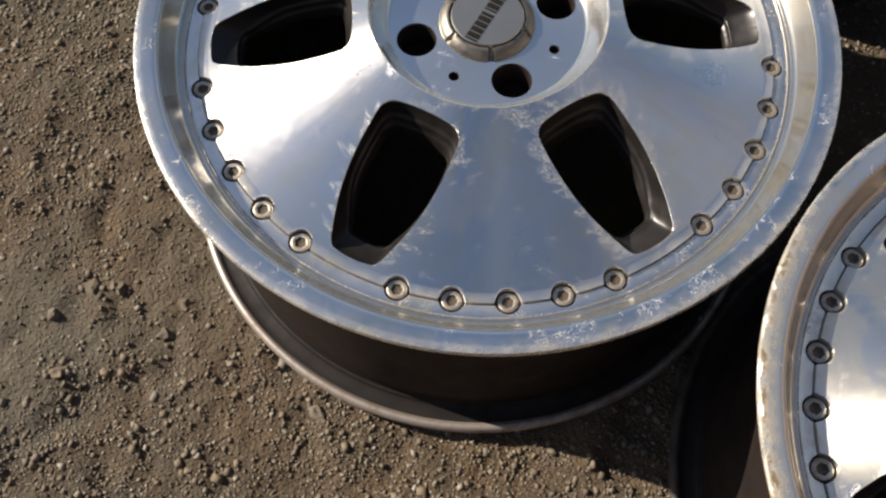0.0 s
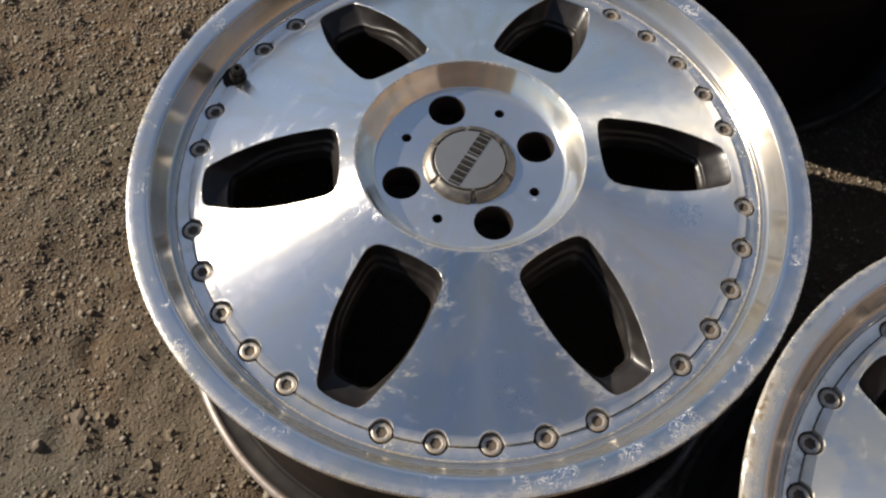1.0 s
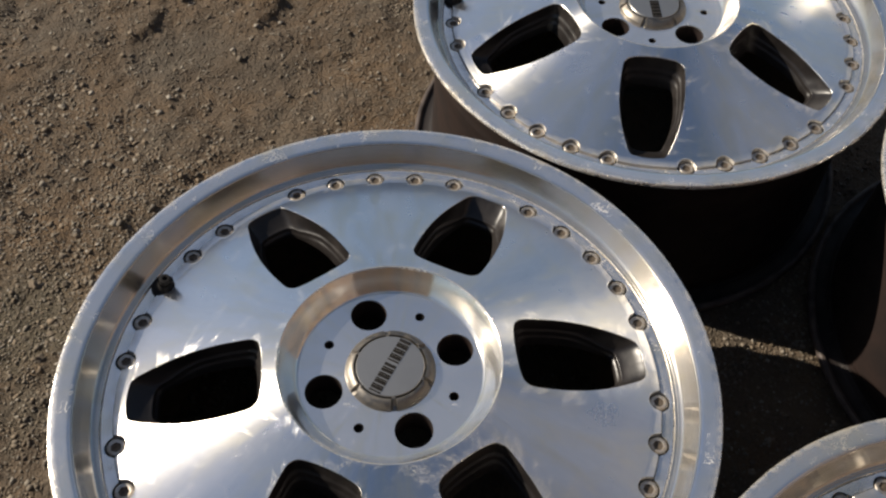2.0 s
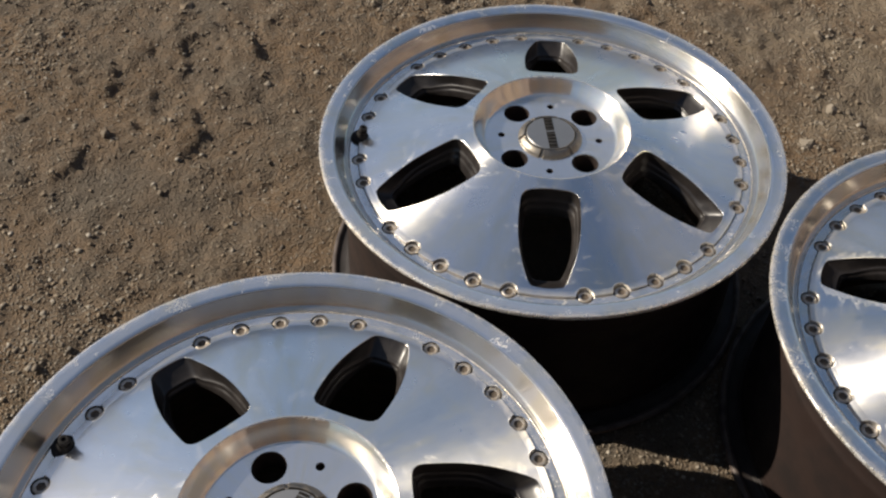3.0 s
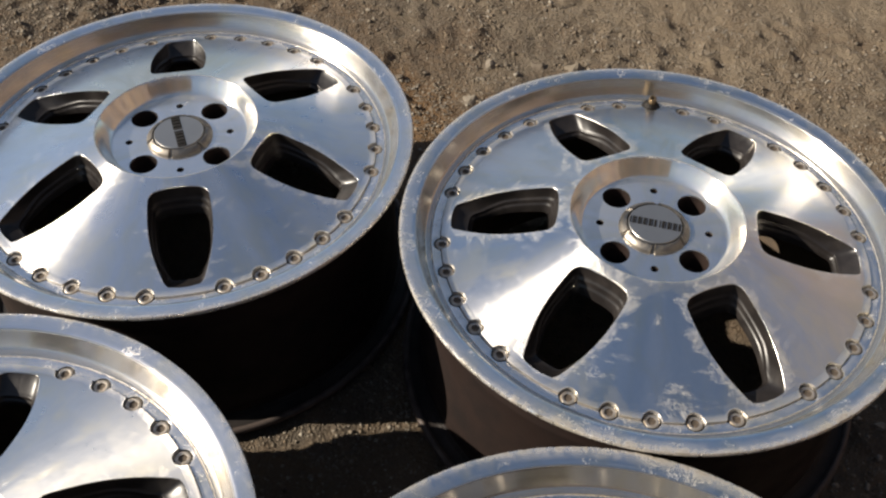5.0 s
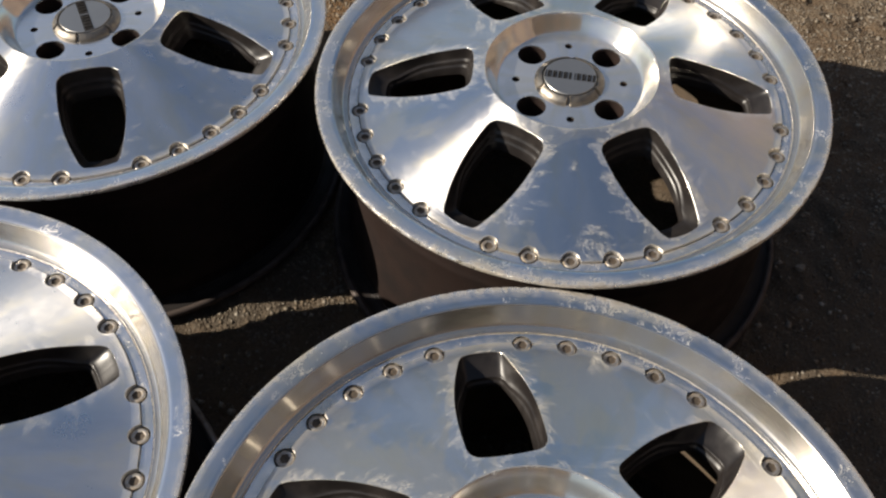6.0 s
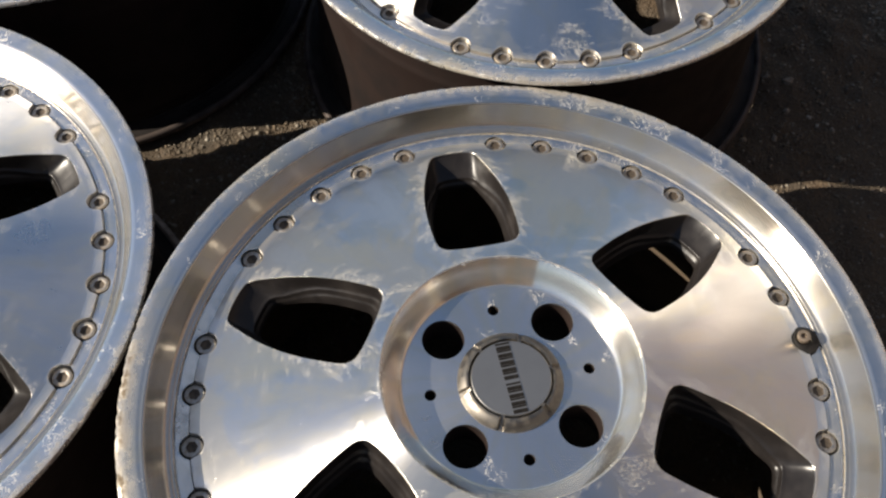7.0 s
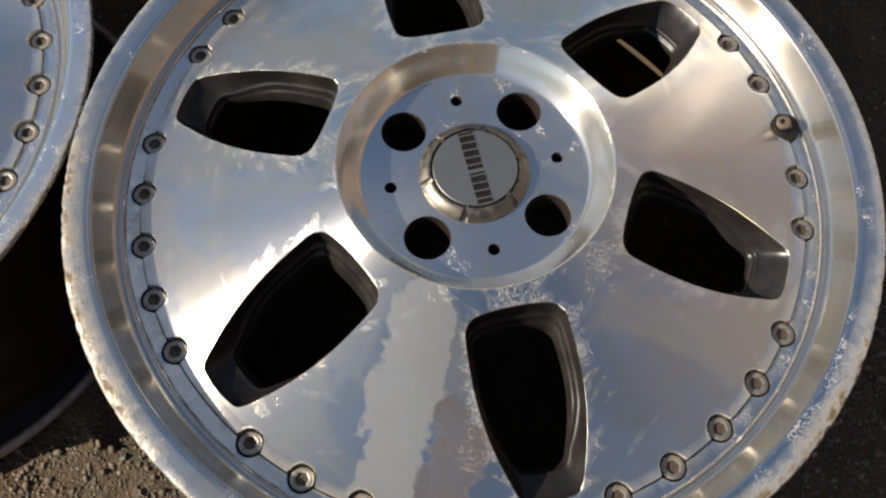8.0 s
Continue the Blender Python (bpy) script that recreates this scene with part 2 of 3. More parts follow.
def soil():
    m = Nodes("dry_gravelly_soil")
    co = m.coords()
    big = m.noise(3.2, 4, 0.6, co)
    patch = m.noise(11, 5, 0.65, co, 0.5)
    mid = m.noise(45, 5, 0.7, co)
    grit = m.noise(330, 4, 0.75, co)
    c = m.mix(m.ramp(big, 0.34, 0.66), (0.151, 0.102, 0.062), (0.110, 0.095, 0.076))
    c = m.mix(m.ramp(patch, 0.46, 0.64, 0.0, 0.6), c, (0.162, 0.109, 0.066))
    c = m.mix(m.ramp(patch, 0.44, 0.32, 0.0, 0.5), c, (0.098, 0.085, 0.066))
    c = m.mix(m.ramp(mid, 0.46, 0.62, 0.0, 0.6), c, (0.102, 0.082, 0.062))
    c = m.mix(m.ramp(grit, 0.55, 0.66, 0.0, 0.6), c, (0.062, 0.050, 0.039))
    c = m.mix(m.ramp(grit, 0.43, 0.34, 0.0, 0.5), c, (0.205, 0.173, 0.139))
    for (x, y), reach, tone in STAINS:
        near = m.t.nodes.new("ShaderNodeVectorMath")
        near.operation = "DISTANCE"
        m.put(near.inputs[0], co)
        near.inputs[1].default_value = (x, y, 0)
        edge = m.math("ADD", near.outputs["Value"], m.ramp(patch, 0.3, 0.7, -0.5 * reach, 0.5 * reach))
        c = m.mix(m.ramp(edge, 0.5 * reach, 1.15 * reach, 0.75, 0.0), c, tone)
    m.set(Base_Color=c, Roughness=0.95)
    m.b.inputs["Specular IOR Level"].default_value = 0.12
    vor = m.add("ShaderNodeTexVoronoi", Scale=330.0)
    m.put(vor.inputs["Vector"], co)
    vor2 = m.add("ShaderNodeTexVoronoi", Scale=150.0)
    m.put(vor2.inputs["Vector"], co)
    h = m.math("ADD", m.math("MULTIPLY", grit, 1.2), m.math("MULTIPLY", vor.outputs["Distance"], -0.35))
    h = m.math("ADD", h, m.math("MULTIPLY", vor2.outputs["Distance"], -0.20))
    h = m.math("ADD", h, m.math("MULTIPLY", mid, 1.9))
    h = m.math("ADD", h, m.math("MULTIPLY", m.noise(120, 4, 0.7, co), 1.6))
    m.bump(h, 1.0, 0.0050)
    return m.mat


def stone_mat(name, per_island, dust=0.5):
    m = Nodes(name)
    if per_island:
        rnd = m.t.nodes.new("ShaderNodeNewGeometry").outputs["Random Per Island"]
    else:
        rnd = m.t.nodes.new("ShaderNodeObjectInfo").outputs["Random"]
    ramp = m.t.nodes.new("ShaderNodeValToRGB")
    m.put(ramp.inputs[0], rnd)
    e = ramp.color_ramp.elements
    e[0].color, e[1].color = (0.077, 0.064, 0.052, 1), (0.304, 0.276, 0.232, 1)
    for p, c in ((0.25, (0.127, 0.106, 0.081, 1)), (0.5, (0.166, 0.126, 0.086, 1)), (0.72, (0.162, 0.142, 0.112, 1)), (0.92, (0.204, 0.182, 0.150, 1))):
        e.new(p).color = c
    n = m.noise(300, 3, 0.6)
    m.set(Base_Color=m.mix(m.ramp(n, 0.35, 0.65, 0.0, dust), ramp.outputs[0], (0.150, 0.118, 0.084)), Roughness=0.9)
    m.b.inputs["Specular IOR Level"].default_value = 0.2
    m.bump(n, 0.5, 0.001)
    return m.mat


SOIL = soil()
GRIT = stone_mat("mixed_grit", True)
STONE = stone_mat("field_stone", False, 0.85)


# ---- mesh helpers ----
def mesh_of(name, verts, faces, material, sharp=35, wear=None, grime=None):
    me = bpy.data.meshes.new(name)
    me.from_pydata([tuple(v) for v in verts], [], [tuple(f) for f in faces])
    me.materials.append(material)
    if wear is not None:
        at = me.attributes.new("wear", "FLOAT", "POINT")
        at.data.foreach_set("value", np.asarray(wear, np.float32))
    if grime is not None:
        at = me.attributes.new("grime", "FLOAT", "POINT")
        at.data.foreach_set("value", np.asarray(grime, np.float32))
    me.shade_smooth()
    me.set_sharp_from_angle(angle=radians(sharp))
    me.update()
    return me


def part_of(name, me, parent, label="", at=None):
    ob = new(name, me)
    ob.parent = parent
    if at is not None:
        ob.matrix_basis = at
    if label:
        tagged(ob, label=label)
    return ob


def smooth_curve(pts, steps):
    """Catmull-Rom through the points of an open profile."""
    p = [np.array(q, float) for q in pts]
    p = [2 * p[0] - p[1]] + p + [2 * p[-1] - p[-2]]
    out = []
    for i in range(1, len(p) - 2):
        for s in range(steps):
            t = s / steps
            a, b, c, d = p[i - 1:i + 3]
            out.append(0.5 * (2 * b + (c - a) * t + (2 * a - 5 * b + 4 * c - d) * t * t + (3 * b - a - 3 * c + d) * t ** 3))
    out.append(p[-2])
    return out


def lathe(name, profile, material, segs=192, sharp=35, wear=None, wobble=None, grime=None):
    verts, faces, ws, gs = [], [], [], []
    for k, (r, z) in enumerate(profile):
        for s in range(segs):
            a = 2 * math.pi * s / segs
            rr = r + (wobble(k, a) if wobble else 0.0)
            verts.append((rr * math.cos(a), rr * math.sin(a), z))
            ws.append(wear(r, a) if wear else 0.0)
            gs.append(grime(k, a) if grime else 0.0)
    for k in range(len(profile) - 1):
        for s in range(segs):
            s2 = (s + 1) % segs
            faces.append((k * segs + s, k * segs + s2, (k + 1) * segs + s2, (k + 1) * segs + s))
    return mesh_of(name, verts, faces, material, sharp, ws, gs)


# ---- the alloy wheel; z counts from the rear flange's underside ----
BASE = GROUND            # bolt plane
R_BOLT = 0.198
R_FLAT = 0.1925           # the face levels out past this


def cone(r):
    """Height of the spoke face over the base."""
    return BASE + 0.034 - (min(r, R_FLAT) - 0.080) * (0.0325 / 0.112) - max(0.0, r - R_FLAT) * 0.06


HALF = [(0.0903, 0.0), (0.0906, 0.010), (0.0918, 0.0200), (0.0943, 0.0252), (0.0990, 0.0281), (0.110, 0.0292), (0.125, 0.0297), (0.140, 0.0290),
        (0.155, 0.0268), (0.168, 0.0236), (0.178, 0.0203), (0.1850, 0.0178), (0.1890, 0.0146), (0.1907, 0.009), (0.1911, 0.0)]
HALF_CURVE = smooth_curve(HALF, 12)
I_IN, I_OUT = 3 * 12, 12 * 12 - 4      # corners of the opening along that curve


def resample(pts, n):
    """n points evenly along an open polyline, ends included."""
    p = np.array(pts)
    d = np.concatenate([[0], np.cumsum(np.hypot(*np.diff(p, axis=0).T))])
    t = np.linspace(0, d[-1], n)
    return np.stack([np.interp(t, d, p[:, 0]), np.interp(t, d, p[:, 1])], 1)


def edge_radius(deg):
    """Outer edge of the spoke face, scalloped round the bolts; deg from an opening's middle."""
    a = abs(((deg + 30) % 60) - 30)
    for b in (10, 20, 30):
        d = radians(a - b)
        h = 0.0079 ** 2 - (R_BOLT * math.sin(d)) ** 2
        if h > 0:
            return min(0.1988, R_BOLT * math.cos(d) - math.sqrt(h))
    return 0.1988


N_OUT, N_SIDE, N_IN = 121, 26, 41


def opening_loop():
    up = np.array(HALF_CURVE)
    dn = up * [1, -1]
    outer = np.concatenate([dn[I_OUT:], up[I_OUT:][::-1][1:]])
    inner = np.concatenate([up[:I_IN + 1][::-1], dn[1:I_IN + 1]])
    right = up[I_IN:I_OUT + 1][::-1]
    left = dn[I_IN:I_OUT + 1]
    return np.concatenate([resample(outer, N_OUT)[:-1], resample(right, N_SIDE)[:-1], resample(inner, N_IN)[:-1], resample(left, N_SIDE)[:-1]])


def sector_loop():
    deg = np.linspace(-30, 30, N_OUT)
    outer = [(edge_radius(d), d) for d in deg]
    r1 = edge_radius(30)
    rs = np.linspace(r1, 0.0805, N_SIDE)
    right = [(r, 30) for r in rs]
    inner = [(0.0805, d) for d in np.linspace(30, -30, N_IN)]
    left = [(r, -30) for r in rs[::-1]]
    return np.array(outer[:-1] + right[:-1] + inner[:-1] + left[:-1])


def spoke_face(material, amounts, spots, coats, tarnishes):
    hole = opening_loop()
    hp = np.stack([np.hypot(hole[:, 0], hole[:, 1]), np.degrees(np.arctan2(hole[:, 1], hole[:, 0]))], 1)
    out = sector_loop()
    n = len(hole)
    layers = [0.0, 0.03, 0.08, 0.16, 0.26, 0.38, 0.5, 0.62, 0.74, 0.87, 1.0, 1.5, 2.0]
    # a plain ring inside the scallops, from which the last strip runs straight outwards
    ring_in = out.copy()
    for i in range(N_OUT):
        q = min(1.0, max(0.0, (abs(out[i][1]) - 5.8) / 1.6))
        ring_in[i][0] = 0.1922 - 0.0036 * q * q * (3 - 2 * q)
    bm = bmesh.new()
    wl = bm.verts.layers.float.new("wear")
    gl = bm.verts.layers.float.new("grime")
    hl = bm.verts.layers.float_vector.new("hair")
    cl = bm.verts.layers.float.new("coat")
    tl = bm.verts.layers.float.new("tarnish")

    def around(co, places):
        return max([max(0.0, 1 - math.hypot(co.x - q * math.cos(radians(w)), co.y - q * math.sin(radians(w))) / d) for q, w, d in places] + [0.0])
    run = np.concatenate([[0], np.cumsum(np.hypot(*np.diff(np.vstack([hole, hole[:1]]), axis=0).T))])
    for k in range(6):
        rings = []
        amount = amounts[k]
        cen = hole.mean(0)
        # rounded rim of the opening, under the face
        for off, drop in ((0.0004, 0.0007), (0.0002, 0.0002)):
            ring = []
            for (x, y) in hole:
                d = np.array([x, y]) - cen
                q = np.array([x, y]) - d / np.linalg.norm(d) * off
                r, a = math.hypot(*q), math.atan2(q[1], q[0]) + radians(60 * k)
                v = bm.verts.new((r * math.cos(a), r * math.sin(a), cone(r) - drop))
                v[wl] = amount * 0.4
                ring.append(v)
            rings.append(ring)
        for s in layers:
            ring = []
            for i in range(n):
                if s == 1.5:
                    r, d = (R_FLAT if out[i][0] > 0.1932 else 0.5 * (ring_in[i][0] + out[i][0])), out[i][1]
                    if i >= N_OUT:
                        r = out[i][0]
                else:
                    r, d = out[i] if s > 1 else hp[i] * (1 - s) + ring_in[i] * s
                a = radians(d + 60 * k)
                v = bm.verts.new((r * math.cos(a), r * math.sin(a), cone(r)))
                gap = math.hypot(r - hp[i][0], radians(d - hp[i][1]) * r)
                hub = max(0.0, 1 - (r - 0.0805) / 0.012)
                near = max([h * max(0.0, 1 - math.hypot(v.co.x - q * math.cos(radians(w)), v.co.y - q * math.sin(radians(w))) / d) for q, w, d, h in spots] + [0.0])
                v[wl] = max(amount * max(0.0, 1 - gap / 0.0145), 0.6 * amount * hub, near)
                v[cl], v[tl] = around(v.co, coats), around(v.co, tarnishes)
                turn = 2 * math.pi * run[i] / run[-1]
                v[hl] = Vector((run[-1] / 6.28 * math.cos(turn), run[-1] / 6.28 * math.sin(turn), 0.42 * gap + 0.5 * k))
                if s > 1.6 and i < N_OUT:
                    v[gl] = 0.5
                ring.append(v)
            rings.append(ring)
        for a, b in zip(rings, rings[1:]):
            for i in range(n):
                j = (i + 1) % n
                bm.faces.new((a[i], a[j], b[j], b[i]))
        # skirt down to the ledge along the outer edge
        low = []
        for i in range(N_OUT):
            co = rings[-1][i].co
            out_by = 1.0015
            low.append(bm.verts.new((co.x * out_by, co.y * out_by, BASE - 0.0052)))
            low[-1][gl] = 0.8
        for i in range(N_OUT - 1):
            bm.faces.new((rings[-1][i], rings[-1][i + 1], low[i + 1], low[i]))
    bmesh.ops.remove_doubles(bm, verts=bm.verts, dist=1e-5)
    bmesh.ops.recalc_face_normals(bm, faces=bm.faces)
    me = bpy.data.meshes.new("spoke_face")
    bm.to_mesh(me)
    bm.free()
    me.materials.append(material)
    me.shade_smooth()
    me.set_sharp_from_angle(angle=radians(11))
    return me


def window_pocket():
    """Tapered black well of one opening."""
    top = opening_loop()
    bottom = np.stack([0.0975 + (top[:, 0] - 0.0903) * (0.0730 / 0.1008), top[:, 1] * 0.80], 1)
    verts, faces = [], []
    n = len(top)
    # (inward share, depth) down the wall: a plain slope at the outer end, three rounded ledges along the sides
    slope = [(0.015, 0.0008), (0.05, 0.0020), (0.30, 0.0072), (0.58, 0.0128), (0.70, 0.0149), (0.77, 0.0160), (0.81, 0.0164), (0.835, 0.0172), (0.85, 0.0187), (0.91, 0.0207), (0.955, 0.0216), (0.985, 0.0232), (1.0, 0.0250), (1.0, 0.0262)]
    ledges = [(0.01, 0.0008), (0.04, 0.0025), (0.09, 0.0070), (0.15, 0.0105), (0.22, 0.0120), (0.34, 0.0126), (0.42, 0.0134), (0.47, 0.0155), (0.53, 0.0172), (0.66, 0.0180), (0.76, 0.0188), (0.82, 0.0212), (0.92, 0.0228), (1.0, 0.0262)]
    for (s0, d0), (s1, d1) in zip(slope, ledges):
        for i in range(n):
            w = min(1.0, max(0.0, (0.178 - math.hypot(*top[i])) / 0.03))
            s, depth = s0 + (s1 - s0) * w, d0 + (d1 - d0) * w
            x, y = top[i] * (1 - s) + bottom[i] * s
            z = cone(math.hypot(*top[i])) * (1 - s * 0.45) + (BASE + 0.022) * s * 0.45 - depth
            verts.append((x, y, z))
    for k in range(len(slope) - 1):
        for i in range(n):
            j = (i + 1) % n
            faces.append((k * n + i, k * n + j, (k + 1) * n + j, (k + 1) * n + i))
    return mesh_of("window_pocket", verts, faces, BLACK_PAINT, 75)


def hub_face(material):
    """Flat bolt circle: four lug holes and four small holes, each with its wall."""
    bm = bmesh.new()
    wl = bm.verts.layers.float.new("wear")
    r0, r1, z = 0.030, 0.0668, BASE + 0.0160
    for k in range(8):
        big = k % 2 == 1
        rad, mid = (0.0136, 0.0503) if big else (0.0036, 0.0503)
        half = 27.0 if big else 18.0
        n_t, n_r = 16, 10
        deg = np.linspace(-half, half, n_t + 1)
        rs = np.linspace(r1, r0, n_r + 1)
        loop = [(r1, d) for d in deg[:-1]] + [(r, half) for r in rs[:-1]] + [(r0, d) for d in deg[::-1][:-1]] + [(r, -half) for r in rs[::-1][:-1]]
        outer = [(r * math.cos(radians(d)), r * math.sin(radians(d))) for r, d in loop]
        rings = []
        for drop in (0.024, 0.0015):
            ring = []
            for x, y in outer:
                a = math.atan2(y, x - mid)
                v = bm.verts.new((mid + rad * 0.985 * math.cos(a), rad * 0.985 * math.sin(a), z - drop))
                v[wl] = 0.1
                ring.append(v)
            rings.append(ring)
        for s in (0.0, 0.12, 0.3, 0.6, 1.0):
            ring = []
            for x, y in outer:
                a = math.atan2(y, x - mid)
                hx, hy = mid + rad * math.cos(a), rad * math.sin(a)
                v = bm.verts.new((hx + (x - hx) * s, hy + (y - hy) * s, z))
                v[wl] = 0.2
                ring.append(v)
            rings.append(ring)
        rot = Matrix.Rotation(radians(45 * k), 4, "Z")
        for ring in rings:
            for v in ring:
                v.co = rot @ v.co
        m = len(outer)
        for a, b in zip(rings, rings[1:]):
            for i in range(m):
                j = (i + 1) % m
                bm.faces.new((a[i], a[j], b[j], b[i]))
    bmesh.ops.remove_doubles(bm, verts=bm.verts, dist=1e-5)
    bmesh.ops.recalc_face_normals(bm, faces=bm.faces)
    for f in bm.faces:
        f.material_index = 1 if f.calc_center_median().z < z - 0.0012 else 0
    me = bpy.data.meshes.new("hub_face")
    bm.to_mesh(me)
    bm.free()
    me.materials.append(material)
    me.materials.append(BARREL)
    me.shade_smooth()
    me.set_sharp_from_angle(angle=radians(30))
    return me


def bolt_mesh():
    """Round-headed socket bolt; the hexagon is a real recess."""
    rings = []
    n = 24

    def hexr(a, r):
        k = (a + math.pi / 6) % (math.pi / 3) - math.pi / 6
        return r * math.cos(math.pi / 6) / math.cos(k)
    spec = [(0.0080, -0.0030, 0), (0.0070, -0.0026, 0), (0.0066, 0.0002, 0), (0.0064, 0.0009, 0), (0.0060, 0.0012, 0), (0.0045, 0.0012, 0), (0.0039, 0.0009, 1), (0.0037, -0.0001, 1), (0.0001, -0.0003, 1)]
    verts, faces = [], []
    for r, z, hx in spec:
        for i in range(n):
            a = 2 * math.pi * i / n
            q = hexr(a, r) if hx else r
            verts.append((q * math.cos(a), q * math.sin(a), z))
    for k in range(len(spec) - 1):
        for i in range(n):
            j = (i + 1) % n
            faces.append((k * n + i, k * n + j, (k + 1) * n + j, (k + 1) * n + i))
    me = mesh_of("bolt", verts, faces, BOLT, 40)
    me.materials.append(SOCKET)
    me.materials.append(INK_AND_SHADE)
    # the two lowest rings are black: shade of the bolt's seat, given as colour
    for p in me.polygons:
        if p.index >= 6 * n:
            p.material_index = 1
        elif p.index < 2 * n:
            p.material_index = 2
    return me


def bar_mesh(w, h, d=0.0005):
    x, y = w / 2, h / 2
    v = [(-x, -y, 0), (x, -y, 0), (x, y, 0), (-x, y, 0), (-x * 0.9, -y * 0.97, d), (x * 0.9, -y * 0.97, d), (x * 0.9, y * 0.97, d), (-x * 0.9, y * 0.97, d)]
    f = [(4, 5, 6, 7), (0, 1, 5, 4), (1, 2, 6, 5), (2, 3, 7, 6), (3, 0, 4, 7)]
    return mesh_of("emblem_bar", v, f, INK_AND_SHADE, 30)


def notched(k, a):
    """Small notches in the cap's ring."""
    d = (math.degrees(a) + 56) % 60 - 30
    return -0.0030 if abs(d) < 2.2 and k in (1, 2, 3, 4) else 0.0


POCKET = window_pocket()
BOLT_MESH = bolt_mesh()
BAR_THICK, BAR_THIN = bar_mesh(0.0024, 0.0090), bar_mesh(0.0011, 0.0090)
# plain upright strokes in place of the maker's lettering: offset along the cap, thick or thin
STROKES = [(-0.0222 + 0.0050 * i + (0.0022 if i > 3 else 0.0) + dx, thick) for i in range(9) for dx, thick in ((0.0, 1), (0.0029, 0))]

REAR = [(0.2200, BASE + 0.004), (0.2180, BASE - 0.002), (0.2176, BASE - 0.020), (0.2186, BASE - 0.027), (0.2180, BASE - 0.034), (0.2168, BASE - 0.050), (0.2166, BASE - 0.075),
        (0.2172, BASE - 0.100), (0.2184, BASE - 0.128), (0.2190, BASE - 0.150), (0.2190, BASE - 0.158), (0.2182, BASE - 0.161), (0.2186, BASE - 0.166)]
REAR_BED = [(0.2186, BASE - 0.166), (0.2192, BASE - 0.1690), (0.2210, BASE - 0.1698), (0.2225, BASE - 0.1722), (0.2290, BASE - 0.1740), (0.2328, BASE - 0.1738)]
REAR_FLANGE = [(0.2328, BASE - 0.1738), (0.2340, BASE - 0.1722), (0.2360, BASE - 0.1710), (0.2384, BASE - 0.1716), (0.2400, BASE - 0.1736), (0.2404, BASE - 0.1762), (0.2392, BASE - 0.1786), (0.2350, BASE - 0.1812), (0.2290, BASE - 0.1828), (0.2120, BASE - 0.176)]
INNER = [(0.2120, BASE - 0.176), (0.2110, BASE - 0.150), (0.2100, BASE - 0.125), (0.2085, BASE - 0.092), (0.2080, BASE - 0.070), (0.2085, BASE - 0.052), (0.2100, BASE - 0.035), (0.2105, BASE - 0.008), (0.2070, BASE - 0.0050)]
# flat bolt ledge with its groove, a low shoulder, and the hollow wall that rises to the lip
LEDGE = [(0.2064, BASE - 0.0010), (0.2077, BASE - 0.0008), (0.2080, BASE - 0.0015), (0.2083, BASE - 0.0015), (0.2088, BASE - 0.0003)]
SHOULDER = [(0.2088, BASE - 0.0003), (0.2092, BASE + 0.0001), (0.2106, BASE + 0.0004), (0.2109, BASE + 0.0003), (0.2113, BASE + 0.0006)]
DISH = [(0.2113, BASE + 0.0006), (0.2127, BASE + 0.0010), (0.2143, BASE + 0.0022), (0.2158, BASE + 0.0044), (0.2174, BASE + 0.0073), (0.2189, BASE + 0.0104), (0.2202, BASE + 0.0137), (0.2211, BASE + 0.0163), (0.2217, BASE + 0.0180), (0.2223, BASE + 0.0186), (0.2231, BASE + 0.0189)]
LIP = [(0.2231, BASE + 0.0188), (0.2241, BASE + 0.0193), (0.2262, BASE + 0.0197), (0.2320, BASE + 0.0205), (0.2352, BASE + 0.0210), (0.2372, BASE + 0.0206), (0.2380, BASE + 0.0192),
       (0.2379, BASE + 0.0172), (0.2366, BASE + 0.0155), (0.2300, BASE + 0.0130), (0.2245, BASE + 0.0090), (0.2200, BASE + 0.0040)]


def bolt_ledge(material, wear, dirt):
    """Flat ring outside the face, with a round seat cut for each bolt; dirt is the grime of each row."""
    n = 1080
    verts, faces, ws, gs = [], [], [], []
    for row in range(2 + len(LEDGE)):
        for s in range(n):
            deg = 360.0 * s / n
            off = abs(((deg + 30) % 60) - 30)
            r, z = 0.1998, BASE - (0.0052, 0.0012)[row] if row < 2 else 0.0
            if row < 2:
                for c in (10, 20, 30):
                    reach = 0.0079 ** 2 - (R_BOLT * math.sin(radians(off - c))) ** 2
                    if reach > 0:
                        r = max(r, R_BOLT * math.cos(radians(off - c)) + math.sqrt(reach))
            else:
                r, z = LEDGE[row - 2]
            a = radians(deg)
            verts.append((r * math.cos(a), r * math.sin(a), z))
            ws.append(wear(r, a))
            gs.append(dirt[row])
    for row in range(1 + len(LEDGE)):
        for s in range(n):
            t = (s + 1) % n
            faces.append((row * n + s, row * n + t, (row + 1) * n + t, (row + 1) * n + s))
    return mesh_of("bolt_ledge", verts, faces, material, 32, ws, gs)


